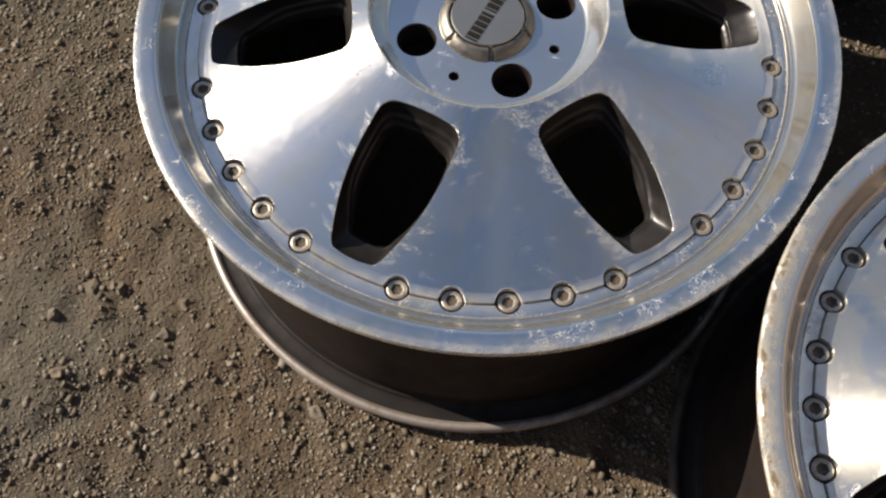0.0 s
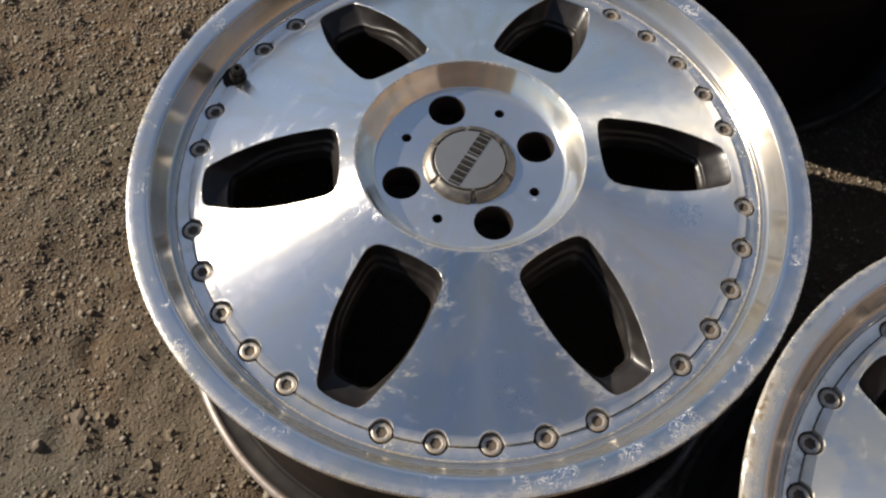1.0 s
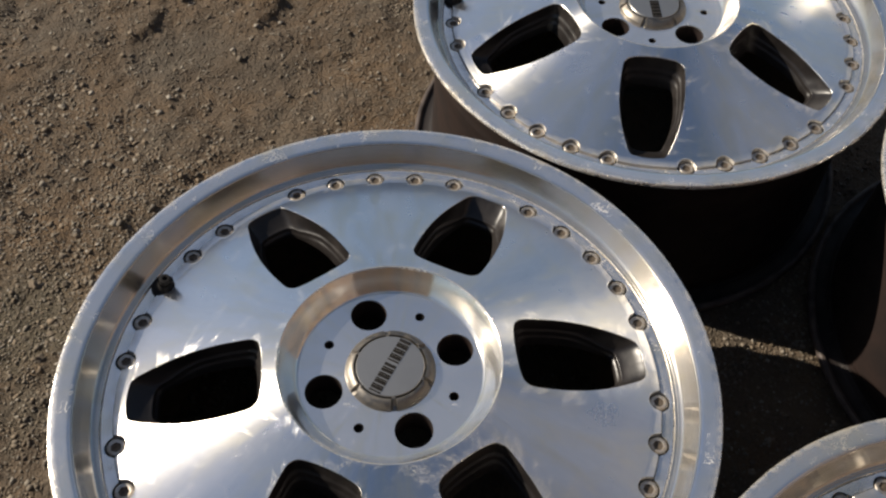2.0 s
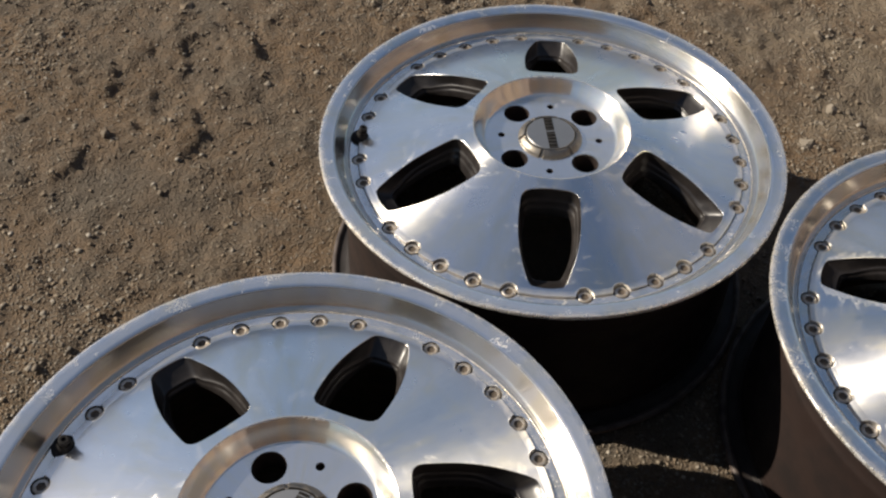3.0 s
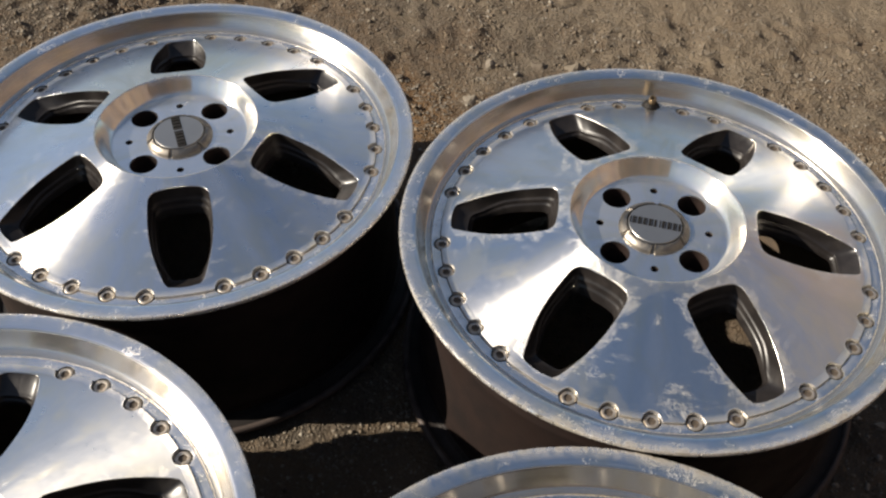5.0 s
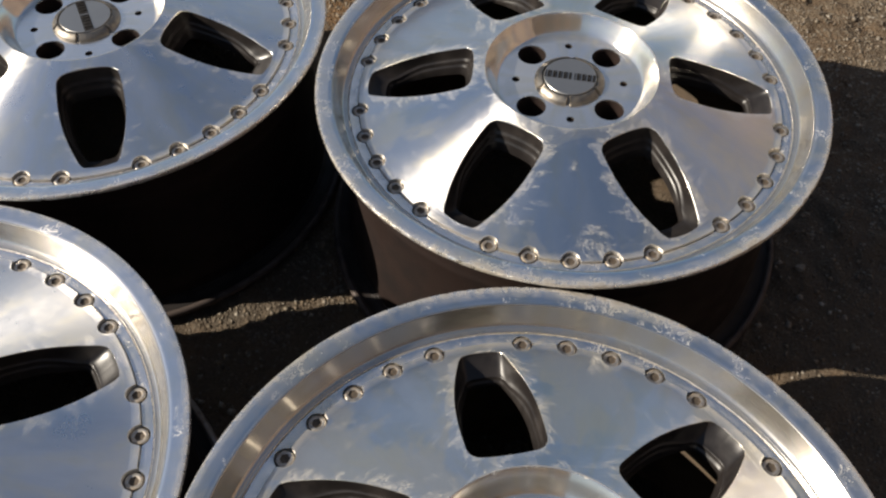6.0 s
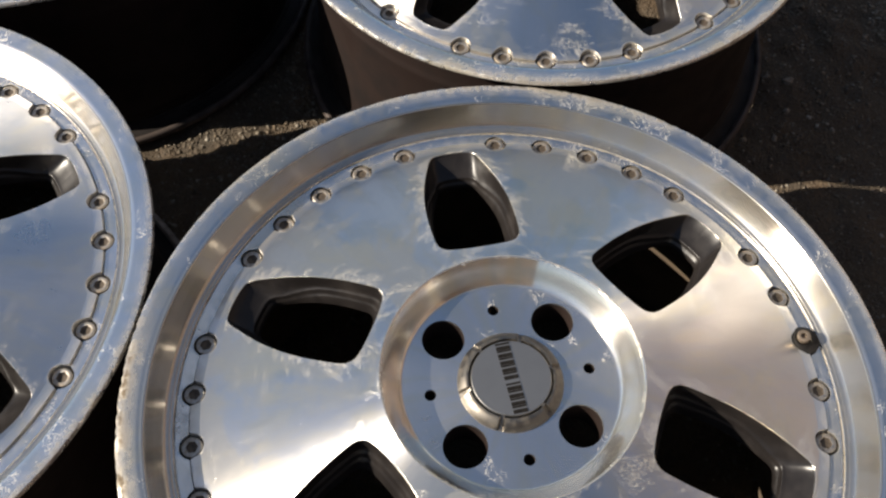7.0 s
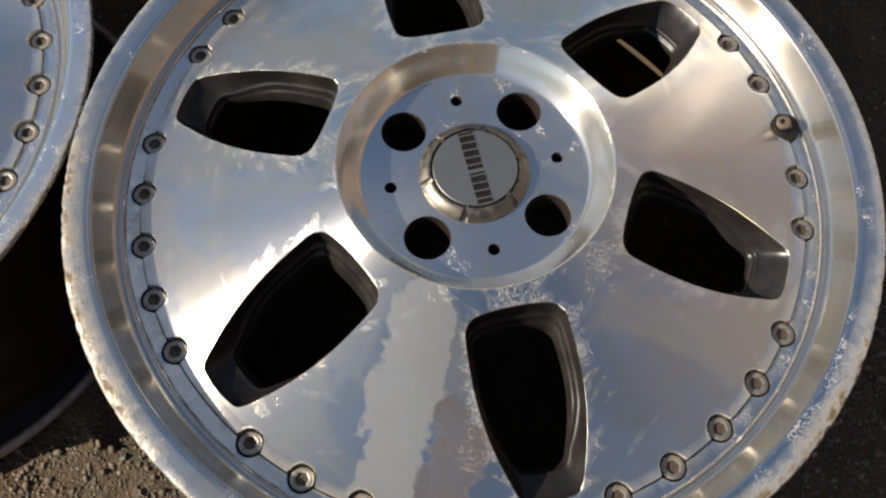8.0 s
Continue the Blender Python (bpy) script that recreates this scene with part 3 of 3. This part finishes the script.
def alloy_wheel(label, m, wear, seed, cap_turn, valve, windows, spots, marks, scuffs, coats=(), tarnishes=()):
    """One six-spoke wheel lying face up; local +x runs through the opening that stands nine bolt steps before the valve."""
    wheel = tagged(new("alloy_wheel"), label=label, category="wheel", group="wheels on the ground")
    wheel.empty_display_size = 0.2
    wheel.matrix_basis = m
    face_mat = alu("machined_face_%d" % seed, wear, seed, 0.28 + 0.03 * wear, hairs=True)
    lip_mat = alu("polished_lip_%d" % seed, wear * 0.8, seed + 5, 0.18, 0.6)
    step_mat = alu("turned_step_%d" % seed, wear * 0.7, seed + 7, 0.21, 0.6, (0.54, 0.515, 0.478), dusty=0.06)
    hub_mat = alu("hub_face_%d" % seed, wear * 0.6, seed + 9, 0.17, 0.7, dusty=0.04)
    recess_mat = alu("hub_recess_%d" % seed, wear * 0.6, seed + 11, 0.165, 0.86, (0.78, 0.75, 0.70), dusty=0.06)
    rnd = random.Random(seed * 7 + 1)

    def turn_from(a, deg):
        return abs((math.degrees(a) - deg + 180) % 360 - 180)

    def lip_wear(r, a):
        w = max([h * max(0, 1 - turn_from(a, c) / d) for c, d, h in marks] + [0.0])
        return max(0.35, 0.9 * w)

    def scuffed(a):
        return max([h * min(1.0, 2.0 * max(0, 1 - turn_from(a, c) / d)) for c, d, h in scuffs] + [0.0])

    def lip_chips(k, a):
        if k in (3, 4, 5, 6):
            bite = max(0.0, noise.noise(Vector((math.cos(a) * 105, math.sin(a) * 105, seed * 3.1 + k * 0.6))) - 0.05)
            return -(0.0004 + 0.0026 * scuffed(a)) * bite
        return 0.0

    def lip_grime(k, a):
        return (0, 0, 0.02, 0.12, 0.55, 1.0, 1.0, 1.0, 1.0, 1.0, 1.0, 1.0)[k] * (0.75 + 0.25 * scuffed(a)) + ((0.7, 1.2)[k - 3] * min(1.0, 1.8 * scuffed(a) ** 2) if k in (3, 4) else 0.0)

    def rubbed(k, a):
        return 0.8 * max(0.0, noise.noise(Vector((math.cos(a) * 9, math.sin(a) * 9, seed * 5.3 + k * 0.25))) - 0.12)

    def shoulder_grime(k, a):
        return (0.35, 0.08, 0.0, 0.10, 0.0)[k] * (0.6 + rubbed(k, a))

    def dish_grime(k, a):
        return max(0.0, 0.2 - 0.08 * k)
    part_of("outer_lip", lathe("outer_lip", LIP, lip_mat, 480, 32, lip_wear, lip_chips, lip_grime), wheel, "polished aluminium rim lip with scuffed edge")
    part_of("bolt_ledge", bolt_ledge(lip_mat, lip_wear, (1.0, 0.35, 0.06, 0.12, 0.8, 0.8, 0.25)), wheel)
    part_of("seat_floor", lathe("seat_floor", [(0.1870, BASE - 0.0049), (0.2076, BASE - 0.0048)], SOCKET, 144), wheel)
    part_of("lip_shoulder", lathe("lip_shoulder", SHOULDER, step_mat, 288, 32, None, None, shoulder_grime), wheel)
    part_of("lip_wall", lathe("lip_wall", smooth_curve(DISH, 3), step_mat, 288, 50, None, None, dish_grime), wheel, "hollow turned wall of the rim lip")
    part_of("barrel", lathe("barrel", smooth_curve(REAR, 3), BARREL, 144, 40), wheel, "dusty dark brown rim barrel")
    part_of("barrel_lining", lathe("barrel_lining", INNER, LINING, 144, 40), wheel)
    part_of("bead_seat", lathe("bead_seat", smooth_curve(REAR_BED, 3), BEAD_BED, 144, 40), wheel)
    part_of("rear_flange", lathe("rear_flange", smooth_curve(REAR_FLANGE, 3), BARREL_LIP if seed == 1 else SHADED_FLANGE, 192, 60), wheel, "worn bare metal rear flange" if seed == 1 else "rear flange with shade put into its dark colour")
    part_of("spoke_face", spoke_face(face_mat, windows, spots, coats, tarnishes), wheel, "machined aluminium face with corroded patches")
    for k in range(6):
        part_of("window_pocket", POCKET, wheel, "black painted spoke window", Matrix.Rotation(radians(60 * k), 4, "Z"))
    recess = smooth_curve([(0.0805, cone(0.0805)), (0.0795, BASE + 0.0336), (0.0783, BASE + 0.0320), (0.0760, BASE + 0.0285), (0.0725, BASE + 0.0225), (0.0698, BASE + 0.0185), (0.0680, BASE + 0.0166), (0.0668, BASE + 0.0160)], 3)
    part_of("hub_recess", lathe("hub_recess", recess, recess_mat, 160, 30, lambda r, a: 0.6 if r > 0.0785 else 0.1, None, lambda k, a: 0.6 if k < 3 else 0.0), wheel)
    part_of("hub_face", hub_face(hub_mat), wheel)
    # back of the hub, so that no light comes up round the cap
    part_of("hub_back", lathe("hub_back", [(0.0330, BASE + 0.0155), (0.0330, BASE - 0.004), (0.0270, BASE - 0.010), (0.0005, BASE - 0.010)], BARREL, 48, 30), wheel)
    # centre cap
    cap = part_of("center_cap", lathe("center_cap", [(0.0330, 0.0), (0.0328, 0.0014), (0.0318, 0.0030), (0.0285, 0.0058), (0.0272, 0.0064), (0.0263, 0.0064), (0.0260, 0.0056), (0.0258, 0.0010), (0.0245, 0.0008)], CAP_RING, 180, 30, None, notched),
                  wheel, "champagne coloured cap ring with notches", pose(0, 0, BASE + 0.0160, 0, 0, cap_turn))
    part_of("cap_disc", lathe("cap_disc", [(0.0249, 0.0008), (0.0248, 0.0062), (0.0243, 0.0068), (0.0150, 0.0069), (0.0003, 0.0069)], CAP_DISC, 96, 30), cap, "satin grey cap plate")
    for x, thick in STROKES:
        part_of("emblem_bar", BAR_THICK if thick else BAR_THIN, cap, "", pose(x, 0, 0.0069))
    # rim bolts; the ninth place holds the valve
    for i in range(36):
        if i % 6 == 0 or i == 9:
            continue
        a = -10.0 * i
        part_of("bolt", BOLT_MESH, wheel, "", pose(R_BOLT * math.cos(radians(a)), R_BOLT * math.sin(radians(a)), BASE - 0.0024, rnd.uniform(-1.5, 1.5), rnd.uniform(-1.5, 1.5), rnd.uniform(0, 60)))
    va = radians(-90)
    tall = {"brass": 0.0165, "steel": 0.0100, "rubber": 0.0145}[valve]
    at = Matrix.Translation((R_BOLT * math.cos(va), R_BOLT * math.sin(va), BASE)) @ Matrix.Rotation(va, 4, "Z") @ Matrix.Rotation(radians(-14), 4, "Y")
    stem = part_of("valve_stem", lathe("valve_stem", [(0.0105, -0.006), (0.0104, -0.0005), (0.0097, 0.0012), (0.0070, 0.0024), (0.0056, tall * 0.36), (0.0050, tall * 0.62)], RUBBER, 32, 40), wheel, "black rubber tyre valve", at)
    tip = {"brass": BRASS, "steel": STEEL, "rubber": RUBBER}[valve]
    part_of("valve_tip", lathe("valve_tip", [(0.0042, tall * 0.6), (0.0042, tall - 0.001), (0.0040, tall - 0.0003), (0.0030, tall), (0.0018, tall - 0.0002), (0.0016, tall - 0.003), (0.0004, tall - 0.0032)], tip, 24, 40), stem)
    return wheel


def wheel_pose(x, y, z, turn, tx, ty):
    tilt = Vector((radians(tx), radians(ty), 0))
    return Matrix.Translation((x, y, z)) @ Matrix.Rotation(tilt.length, 4, tilt.normalized()) @ Matrix.Rotation(radians(turn), 4, "Z")


def seat(x, y, z, turn, tx, ty):
    """Pose of a wheel whose bolt plane's middle stands at z over that of the level plane."""
    m = wheel_pose(x, y, z + GROUND, turn, tx, ty)
    return m @ Matrix.Translation((0, 0, -GROUND))


# wear of each opening in turn; corroded spots (radius, turn, size, strength); marks and scuffs of the lip (turn, half width, strength)
alloy_wheel("six-spoke polished aluminium wheel lying face up on gravel", seat(0.0, 0.0, -0.0024, 0.0, -0.78, -0.58), 0.35, 1, -3, "rubber",
            (0.55, 0.85, 0.5, 0.25, 0.15, 0.35), [(0.088, 40, 0.014, 0.7), (0.10, 74, 0.012, 0.5)],
            [(40, 12, 1.0), (62, 10, 1.0), (75, 9, 0.9), (22, 9, 0.7), (95, 8, 0.4), (4, 8, 0.4)], [(50, 40, 0.25)])
alloy_wheel("clean six-spoke aluminium wheel lying face up on gravel", seat(-0.4741, 0.0584, 0.0003, 15.78, -0.04, 0.07), 0.2, 2, 9, "rubber",
            (0.30, 0.75, 0.3, 0.15, 0.15, 0.2), [(0.175, 66, 0.010, 0.6)], [(56, 12, 0.8), (28, 10, 0.6), (75, 8, 0.4)], [(40, 30, 0.2)])
alloy_wheel("six-spoke aluminium wheel with corrosion round its openings", seat(-0.3869, 0.5320, 0.0032, -94.14, 0.79, 0.77), 0.7, 3, -7, "brass",
            (0.95, 1.0, 0.95, 0.7, 0.6, 0.9), [(0.187, 97, 0.026, 1.0), (0.170, 71, 0.018, 0.9), (0.104, -35, 0.018, 0.8), (0.1143, 91.4, 0.006, 1.4), (0.16, 108, 0.012, 0.6)],
            [(97, 12, 0.5), (72, 10, 0.8), (120, 14, 0.5)], [(80, 30, 0.4), (130, 30, 0.4)])
alloy_wheel("heavily corroded six-spoke aluminium wheel with scuffed lip", seat(0.0856, 0.4721, -0.0010, -170.57, -0.80, -1.14), 1.0, 4, 2, "steel",
            (0.85, 0.65, 0.4, 0.75, 0.65, 0.55), [(0.092, -144, 0.020, 0.8), (0.090, 178, 0.020, 0.9), (0.165, 166, 0.016, 0.8), (0.188, -28, 0.020, 0.8), (0.15, 170, 0.012, 0.8)],
            [(-134, 9, 1.0), (-144, 7, 0.8), (-151, 7, 0.7), (-124, 6, 0.7), (-39, 12, 1.0), (-26, 12, 0.9), (-160, 10, 0.5), (-8, 8, 0.6)],
            [(98, 34, 1.0), (-142, 34, 0.7), (-20, 40, 0.5)],
            [(0.100, 150, 0.030), (0.118, 151, 0.030), (0.140, 152, 0.034), (0.162, 152, 0.034), (0.184, 153, 0.034)],
            [(0.166, 164, 0.030), (0.184, 162, 0.030), (0.145, 162, 0.016)])


# ---- ground: one sheet, fine near the wheels, out to the horizon ----
def lattice(seed):
    return np.random.RandomState(seed).rand(256, 256)


def value_noise(x, y, size, seed):
    g = lattice(seed)
    u, v = x / size, y / size
    i, j = np.floor(u).astype(int), np.floor(v).astype(int)
    a, b = u - i, v - j
    a, b = a * a * (3 - 2 * a), b * b * (3 - 2 * b)
    i0, i1, j0, j1 = i % 256, (i + 1) % 256, j % 256, (j + 1) % 256
    return (g[i0, j0] * (1 - a) + g[i1, j0] * a) * (1 - b) + (g[i0, j1] * (1 - a) + g[i1, j1] * a) * b


def ground_height(x, y):
    z = 0.010 * (value_noise(x, y, 0.31, 3) - 0.5) + 0.007 * (value_noise(x + y * 0.3, y - x * 0.2, 0.11, 4) - 0.5)
    lump = value_noise(x * 0.9 + y * 0.4, y * 0.9 - x * 0.4, 0.042, 5)
    z += 0.0066 * (np.clip(lump, 0.35, 0.9) - 0.5) * (0.5 + value_noise(x, y, 0.27, 12))
    z += 0.0066 * (value_noise(x * 0.7 - y * 0.7, y * 0.7 + x * 0.7, 0.017, 6) - 0.5) * (0.4 + 1.2 * value_noise(x, y, 0.2, 9))
    z += 0.0022 * (value_noise(x, y, 0.0085, 7) - 0.5)
    crust = value_noise(x * 0.8 + y * 0.6, y * 0.8 - x * 0.6, 0.052, 14) * 0.7 + value_noise(x, y, 0.019, 15) * 0.3
    where = np.clip((value_noise(x, y, 0.24, 16) - 0.38) * 4.0, 0, 1)
    z += 0.0060 * where * np.clip((crust - 0.56) * 8.0, 0, 1)
    fade = np.clip((1.55 - np.maximum(np.abs(x + 0.6), np.abs(y - 0.3))) / 0.35, 0, 1)
    return z * fade - 0.0035


def axis(lo, hi, step):
    core = list(np.arange(lo, hi + step / 2, step))
    d, out_hi, out_lo = step, [], []
    p = core[-1]
    while p < 400:
        d *= 1.35
        p += d
        out_hi.append(p)
    d, p = step, core[0]
    while p > -400:
        d *= 1.35
        p -= d
        out_lo.append(p)
    return np.array(out_lo[::-1] + core + out_hi)


gx, gy = axis(-1.9, 0.7, 0.0056), axis(-1.15, 1.75, 0.0056)
X, Y = np.meshgrid(gx, gy, indexing="ij")
far = np.maximum(np.abs(X), np.abs(Y)) > 4
Z = np.where(far, -0.0035, ground_height(X, Y))
nx, ny = X.shape
me = bpy.data.meshes.new("ground")
me.vertices.add(nx * ny)
me.vertices.foreach_set("co", np.stack([X, Y, Z], -1).ravel())
ii, jj = np.meshgrid(np.arange(nx - 1), np.arange(ny - 1), indexing="ij")
q = np.stack([ii * ny + jj, (ii + 1) * ny + jj, (ii + 1) * ny + jj + 1, ii * ny + jj + 1], -1).reshape(-1, 4)
me.loops.add(q.size)
me.loops.foreach_set("vertex_index", q.ravel())
me.polygons.add(len(q))
me.polygons.foreach_set("loop_start", np.arange(0, q.size, 4))
me.update(calc_edges=True)
me.shade_smooth()
me.materials.append(SOIL)
tagged(new("ground", me), label="dry brown soil with scattered gravel", category="ground", kind="structure")

# ---- loose grit: one body of small stones ----
CUBE = np.array([(-1, -1, -1), (1, -1, -1), (1, 1, -1), (-1, 1, -1), (-1, -1, 1), (1, -1, 1), (1, 1, 1), (-1, 1, 1)]) * 0.62
CUBE_F = np.array([(0, 2, 1), (0, 3, 2), (4, 5, 6), (4, 6, 7), (0, 1, 5), (0, 5, 4), (1, 2, 6), (1, 6, 5), (2, 3, 7), (2, 7, 6), (3, 0, 4), (3, 4, 7)])
rs = np.random.RandomState(11)
COUNT, TRY = 195000, 700000
px, py = rs.uniform(-1.9, 0.7, TRY), rs.uniform(-1.15, 1.7, TRY)
dens = 0.45 * value_noise(px, py, 0.19, 21) + 0.35 * value_noise(px, py, 0.06, 22) + 0.2 * value_noise(px, py, 0.025, 23)
near = np.clip(0.75 + np.hypot(px - 0.3, py + 0.2) * 0.2, 0.75, 0.95)
near *= 1 - 0.5 * np.clip((py - 0.10) * 2.5, 0, 1) * np.clip((-0.55 - px) * 4, 0, 1)
open_ground = np.min([np.hypot(px - a, py - b) for a, b in ((0.0, 0.0), (-0.4741, 0.0584), (-0.3869, 0.5320), (0.0856, 0.4721))], axis=0) > 0.17
rim = np.clip((1.50 - np.hypot(px + 0.6, py - 0.3)) / 0.3, 0, 1)
keep = (rs.rand(TRY) < np.clip((dens - 0.43) * 5.0, 0.26, 1) * near * rim) & open_ground
px, py = px[keep][:COUNT], py[keep][:COUNT]
k = len(px)
rad = np.minimum(0.00104 * (1 - rs.rand(k) * 0.992) ** -0.31, 0.0045)
verts = CUBE[None] * rs.uniform(0.7, 1.3, (k, 1, 3)) + rs.uniform(-0.34, 0.34, (k, 8, 3))
verts = verts * rad[:, None, None]
turn = [np.array(Euler(rs.uniform(-3.1, 3.1, 3)).to_matrix()) for _ in range(64)]
turn = np.stack(turn)[rs.randint(0, 64, k)]
verts = np.einsum("kij,kvj->kvi", turn, verts)
verts[..., 2] *= 0.72
co = verts + np.stack([px, py, ground_height(px, py) + rad * 0.05], -1)[:, None, :]
me = bpy.data.meshes.new("gravel")
me.vertices.add(k * 8)
me.vertices.foreach_set("co", co.ravel())
fi = (CUBE_F[None] + (np.arange(k) * 8)[:, None, None]).reshape(-1)
me.loops.add(len(fi))
me.loops.foreach_set("vertex_index", fi)
me.polygons.add(len(fi) // 3)
me.polygons.foreach_set("loop_start", np.arange(0, len(fi), 3))
me.update(calc_edges=True)
me.materials.append(GRIT)
tagged(new("gravel", me), label="loose grey and brown gravel on the soil", category="gravel", kind="stuff")


# ---- single larger stones ----
def stone_mesh(seed):
    r = random.Random(seed)
    bm = bmesh.new()
    bmesh.ops.create_icosphere(bm, subdivisions=2, radius=1.0)
    off = Vector((r.uniform(0, 50), r.uniform(0, 50), r.uniform(0, 50)))
    sc = Vector((r.uniform(0.8, 1.3), r.uniform(0.7, 1.0), r.uniform(0.5, 0.8)))
    for v in bm.verts:
        f = 1 + 0.55 * noise.cell(v.co * 1.3 + off) * 0.5 + 0.5 * noise.noise(v.co * 1.6 + off)
        v.co = Vector((v.co.x * sc.x, v.co.y * sc.y, v.co.z * sc.z)) * f
    me = bpy.data.meshes.new("stone")
    bm.to_mesh(me)
    bm.free()
    me.materials.append(STONE)
    me.shade_smooth()
    me.set_sharp_from_angle(angle=radians(18))
    return me


STONES = [stone_mesh(s) for s in range(7)]
WHEELS = [(0.0, 0.0), (-0.4741, 0.0584), (-0.3869, 0.5320), (0.0856, 0.4721)]
# the larger clods and stones: place and half width
CLODS = [(0.252, -0.235, 0.008), (0.243, -0.216, 0.0066), (0.286, -0.25, 0.006), (0.230, -0.157, 0.0056), (0.326, -0.215, 0.0118), (0.258, -0.015, 0.0058),
         (0.035, -0.37, 0.0066), (0.007, -0.381, 0.005), (-0.035, -0.431, 0.0069), (-0.108, -0.438, 0.0048), (-0.761, -0.489, 0.0076), (-0.996, -0.469, 0.015),
         (-0.796, -0.616, 0.0104), (-0.819, 0.344, 0.0135), (-1.101, 0.438, 0.0099), (-1.09, 0.395, 0.0099), (-0.908, 0.37, 0.01), (-0.915, 0.441, 0.0116),
         (-0.974, 0.603, 0.006), (-1.081, 0.334, 0.0081), (-0.912, 0.494, 0.0164)]
rnd = random.Random(77)
spots = list(CLODS)
while len(spots) < 300:
    x, y = rnd.uniform(-1.8, 0.6), rnd.uniform(-1.0, 1.6)
    if min(math.hypot(x - a, y - b) for a, b in WHEELS) > 0.262:
        spots.append((x, y, 0.0036 * (1 - rnd.random() * 0.96) ** -0.33))
for i, (x, y, size) in enumerate(spots):
    z = float(ground_height(np.array([x]), np.array([y]))[0])
    ob = new("stone", STONES[i % 7])
    ob.matrix_basis = pose(x, y, z + size * (-0.18 if i < len(CLODS) else 0.05), rnd.uniform(-20, 20), rnd.uniform(-20, 20), rnd.uniform(0, 360)) @ Matrix.Scale(size, 4)
    tagged(ob, label="rough brown clod of stony soil" if i < len(CLODS) else "small rough grey-brown stone lying on soil", category="stone", group="loose stones")


# ---- two unseen walls, added for the brown reflections in the metal ----
def reflected_wall(name, label, at, turn, length, high, tones):
    m = Nodes(name + "_cladding")
    co = m.coords()
    sq = m.add("ShaderNodeMapping", Scale=(1.0, 1.0, 0.12))
    m.put(sq.inputs["Vector"], co)
    n = m.noise(0.9, 3, 0.6, sq.outputs[0])
    n2 = m.noise(6.0, 4, 0.6, sq.outputs[0])
    m.set(Base_Color=m.mix(m.ramp(n2, 0.52, 0.58, 0.0, 0.8), m.mix(m.ramp(n, 0.48, 0.52), tones[0], tones[1]), tones[2]), Roughness=0.85)
    m.bump(n2, 0.4, 0.02)
    bm = bmesh.new()
    bmesh.ops.create_cube(bm, size=1.0, matrix=Matrix.Translation((0, 0, high / 2 - 0.1)) @ Matrix.Diagonal((0.25, length, high + 0.2, 1)))
    bmesh.ops.bevel(bm, geom=bm.edges[:], offset=0.02, segments=2, affect="EDGES")
    me = bpy.data.meshes.new(name)
    bm.to_mesh(me)
    bm.free()
    me.materials.append(m.mat)
    ob = tagged(new(name, me), label=label, category="wall", kind="structure")
    ob.matrix_basis = pose(*at, 0, 0, turn)


reflected_wall("wall_east", "plain brown wall out of view, added for reflections", (4.6, 2.0, 0), 22, 6.8, 4.1, ((0.105, 0.070, 0.050), (0.055, 0.045, 0.045), (0.150, 0.092, 0.056)))
reflected_wall("wall_north", "plain brown and dark grey wall out of view, added for reflections", (-1.3, 5.6, 0), 84, 10.4, 4.9, ((0.125, 0.098, 0.082), (0.060, 0.048, 0.050), (0.165, 0.104, 0.068)))
